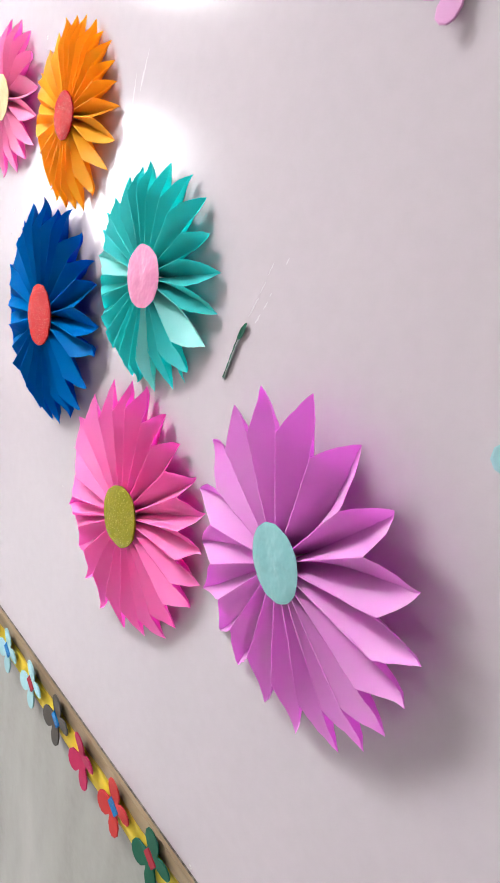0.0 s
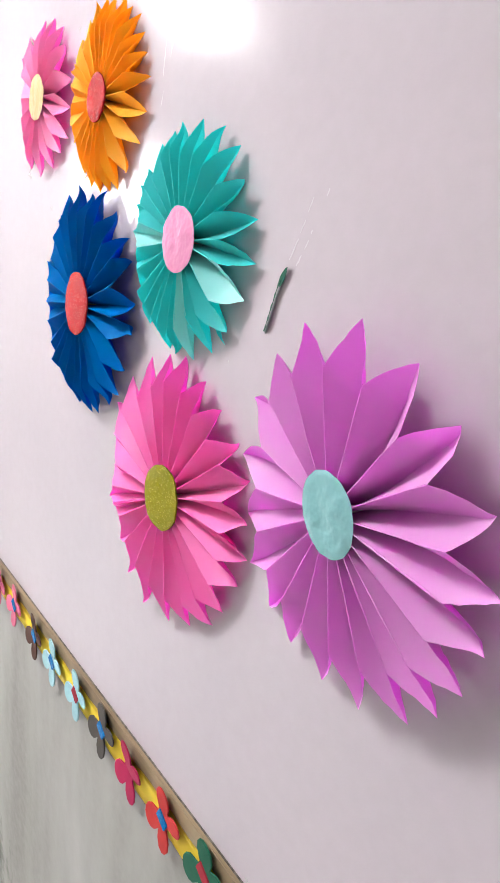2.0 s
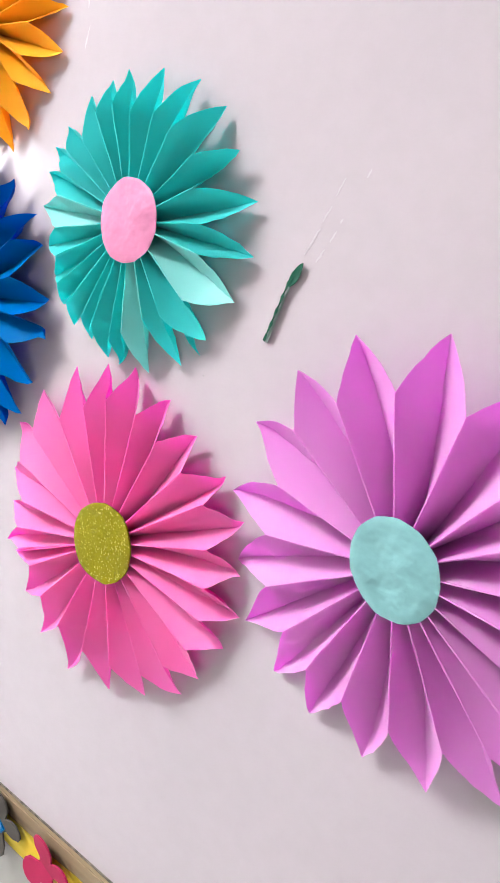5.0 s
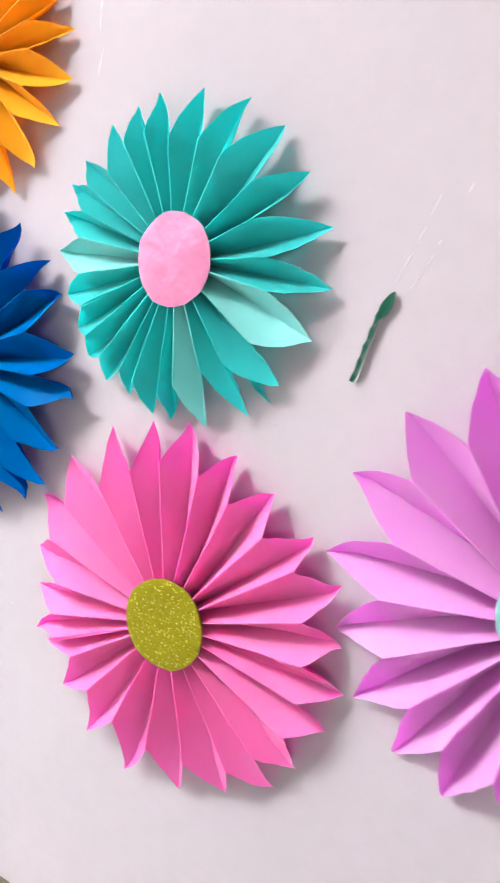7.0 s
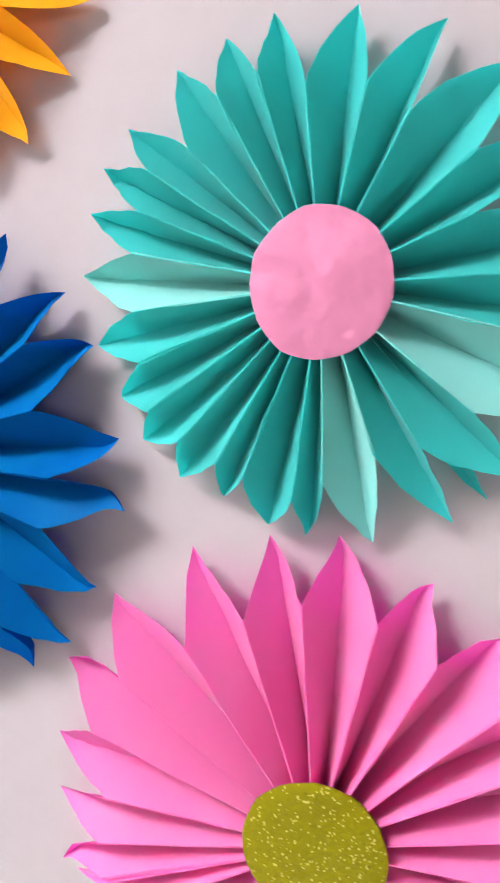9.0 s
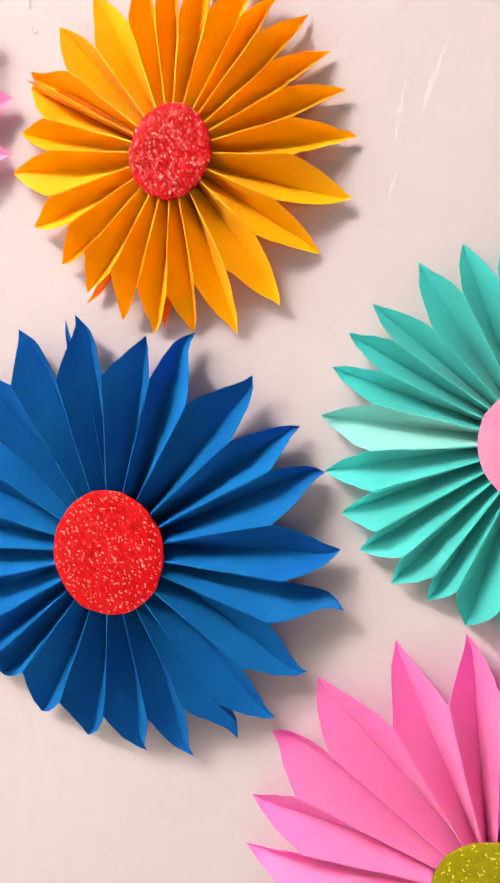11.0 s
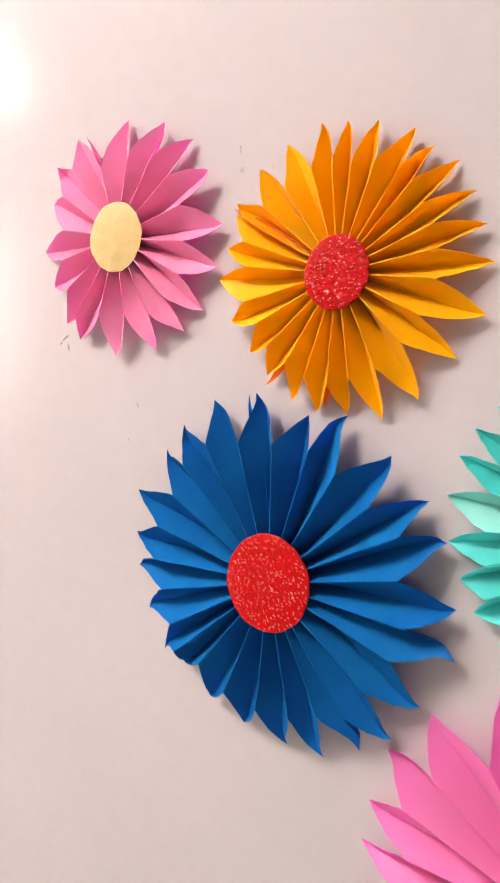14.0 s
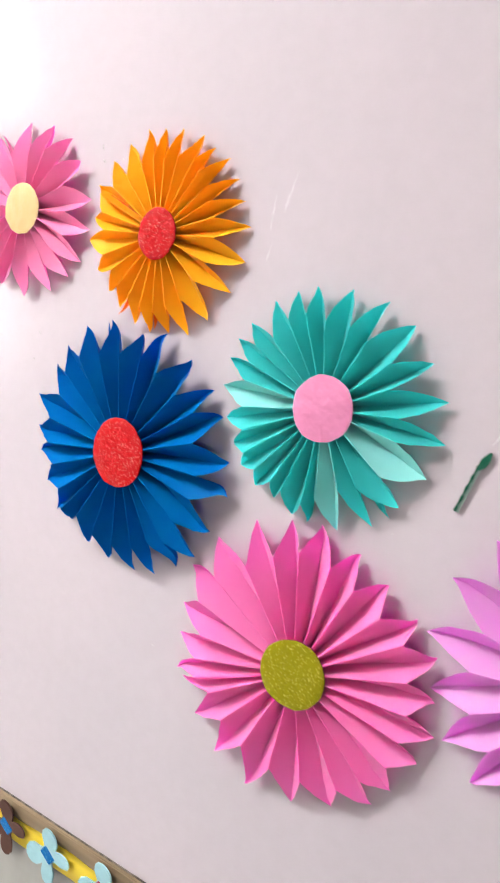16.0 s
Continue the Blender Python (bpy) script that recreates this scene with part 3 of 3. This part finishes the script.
foam_butterfly((0.335, -0.001, 1.742), -0.73, LILAC, F_GREY, "pale lilac paper butterfly with a dark body on the wall", "dark body", (0.3, 0.3), 0.029, "wall butterflies")
# Only the edge of this light blue piece is known; its shape is assumed.
foam_butterfly((0.478, -0.001, 1.487), 0.2, F_AQUA, F_GREY, "light blue cut-out on the wall, butterfly shape and dark body assumed", "dark body", (0.2, 0.2), 0.045, "wall butterflies")


# ---- scraps and marks on the wall ----
def ribbon(points, widths, heights, side_lift=0.0, thick=0.0003):
    """A narrow strip along a line in the x-z plane, standing off the wall by heights; side_lift raises one edge."""
    bm, prev = bmesh.new(), None
    for i, ((x, z), w, h) in enumerate(zip(points, widths, heights)):
        x0, z0 = points[max(i - 1, 0)]
        x1, z1 = points[min(i + 1, len(points) - 1)]
        d = Vector((x1 - x0, 0, z1 - z0)).normalized()
        n = Vector((d.z, 0, -d.x))
        spots = [Vector((x, -h - side_lift * max(0.0, k), z)) + n * (w * k / 2) for k in (-1, -0.4, 0.3, 1)]
        col = [bm.verts.new(p) for p in spots] + [bm.verts.new((p.x, min(p.y + thick, -0.0001), p.z)) for p in spots[::-1]]
        if prev:
            for c in range(8):
                bm.faces.new((prev[c], col[c], col[(c + 1) % 8], prev[(c + 1) % 8]))
        else:
            bm.faces.new(col)
        prev = col
    bm.faces.new(prev[::-1])
    bmesh.ops.recalc_face_normals(bm, faces=bm.faces)
    return bm


def line(a, b, n, wob=0.0, seed=0):
    rnd = random.Random(seed)
    return [(a[0] + (b[0] - a[0]) * k / (n - 1) + rnd.uniform(-wob, wob), a[1] + (b[1] - a[1]) * k / (n - 1) + rnd.uniform(-wob, wob)) for k in range(n)]


DARK_GREEN = paper("dark_green_paper", (0.003, 0.07, 0.038), (0.002, 0.045, 0.025), 0.02, 0.15, 0.0)
GREY_GREEN = paper("paper_back_grey_green", (0.32, 0.42, 0.38), (0.24, 0.33, 0.30), 0.05, 0.3)
scrap = holder("paper_scrap", (0, 0, 0), "torn green paper scrap stuck to the wall with clear tape", "paper scrap")
stem = line((0.1555, 1.442), (0.1695, 1.484), 14, 0.0002, 4)
part("folded_stem", ribbon(stem, [0.0038 - 0.00008 * k for k in range(14)], [0.0008] * 14, 0.0022), GREY_GREEN, scrap, "grey-green back of the folded paper")
edge = [(x - 0.0018, z + 0.0004) for x, z in stem] + [(0.1705, 1.4885)]
part("torn_edge", ribbon(edge, [0.003, 0.0028] + [0.0015 + 0.0008 * (k % 3) for k in range(13)], [0.0018] * 15, 0.001), DARK_GREEN, scrap, "dark green torn edge")
leaf = line((0.1685, 1.482), (0.1775, 1.4985), 9, 0.0002, 2)
part("leaf_end", ribbon(leaf, [0.002, 0.0048, 0.0066, 0.0074, 0.0074, 0.0066, 0.0054, 0.0038, 0.0012], [0.0022] * 9, 0.001), DARK_GREEN, scrap, "dark green leaf-shaped end")
TAPE = material("clear_tape_residue", (0.50, 0.47, 0.485), 0.3, spec=0.5)
relief(TAPE, [(120, 0.0006, 0.3), (700, 0.0001, 0.3)])
FLAKE = material("lifted_paint_flake", (0.50, 0.46, 0.48), 0.4)
vary(FLAKE, (0.36, 0.33, 0.34), 160, 0.6)
tape = holder("tape_strip", (0.18, 0, 1.5), "strip of clear wrinkled tape residue on the wall", "tape")
for a, b, w in (((-0.004, 0.004), (0.006, 0.022), 0.0016), ((0.007, 0.026), (0.012, 0.036), 0.0012), ((0.014, 0.042), (0.019, 0.054), 0.0010), ((0.006, 0.0), (0.0115, 0.009), 0.0014),
                ((0.0145, 0.014), (0.0185, 0.021), 0.0011), ((0.0205, 0.026), (0.0215, 0.029), 0.0013), ((0.034, 0.054), (0.0365, 0.0595), 0.0012)):
    pts = line(b, a, 7, 0.0003, int(1000 * b[1]))
    part("tape_edge", ribbon(pts, [0.8 * w * (0.3 + math.sin(math.pi * (k + 0.5) / 7)) for k in range(7)], [0.00025] * 7, 0.00012, 0.00012), TAPE, tape)
for a, b, w in (((-0.0365, 1.731), (-0.048, 1.692), 0.0034), ((-0.058, 1.712), (-0.0615, 1.676), 0.0026), ((-0.0585, 1.664), (-0.063, 1.646), 0.0020)):
    pts = line(b, a, 12, 0.0005, 6)
    shape = [0.10, 0.30, 0.62, 0.90, 1.0, 0.92, 0.66, 0.42, 0.34, 0.30, 0.22, 0.08]
    tagged(part("tape_flake", ribbon(pts, [w * k for k in shape], [0.0002] * 12), FLAKE), "lifted sliver of old tape on the wall", "tape", "old tape slivers")
SPECK = material("grey_scuff", (0.26, 0.245, 0.24), 0.6)
vary(SPECK, (0.62, 0.59, 0.58), 300, 0.8)
for x, z, w, ln, ang in ((-0.478, 1.600, 0.003, 0.014, -0.8), (-0.471, 1.594, 0.002, 0.007, 0.3), (-0.381, 1.548, 0.0018, 0.004, 0.2), (-0.289, 1.763, 0.002, 0.006, 0.1), (-0.286, 1.748, 0.004, 0.004, 0.4), (-0.39, 1.515, 0.001, 0.002, 0.0), (0.101, 1.407, 0.0010, 0.0013, 0.4), (0.09, 1.438, 0.001, 0.0013, 0.0), (0.075, 1.693, 0.0011, 0.0014, 0.8),
        (-0.372, 1.480, 0.0013, 0.003, 0.5), (-0.258, 1.749, 0.001, 0.0016, 0.0), (0.353, 1.486, 0.0007, 0.0010, 0.3), (-0.168, 1.201, 0.0012, 0.002, 1.0), (0.213, 0.891, 0.0016, 0.007, 0.9)):
    pts = line((x - ln / 2 * math.sin(ang), z + ln / 2 * math.cos(ang)), (x + ln / 2 * math.sin(ang), z - ln / 2 * math.cos(ang)), 5, w * 0.15, int(x * -1000))
    tagged(part("scuff_flake", ribbon(pts, [w * 0.3, w * 0.8, w * 0.5, w, w * 0.3], [0.0003] * 5, 0.0006), SPECK), "small grey scuffed flake on the wall", "scuff mark", "scuff marks")
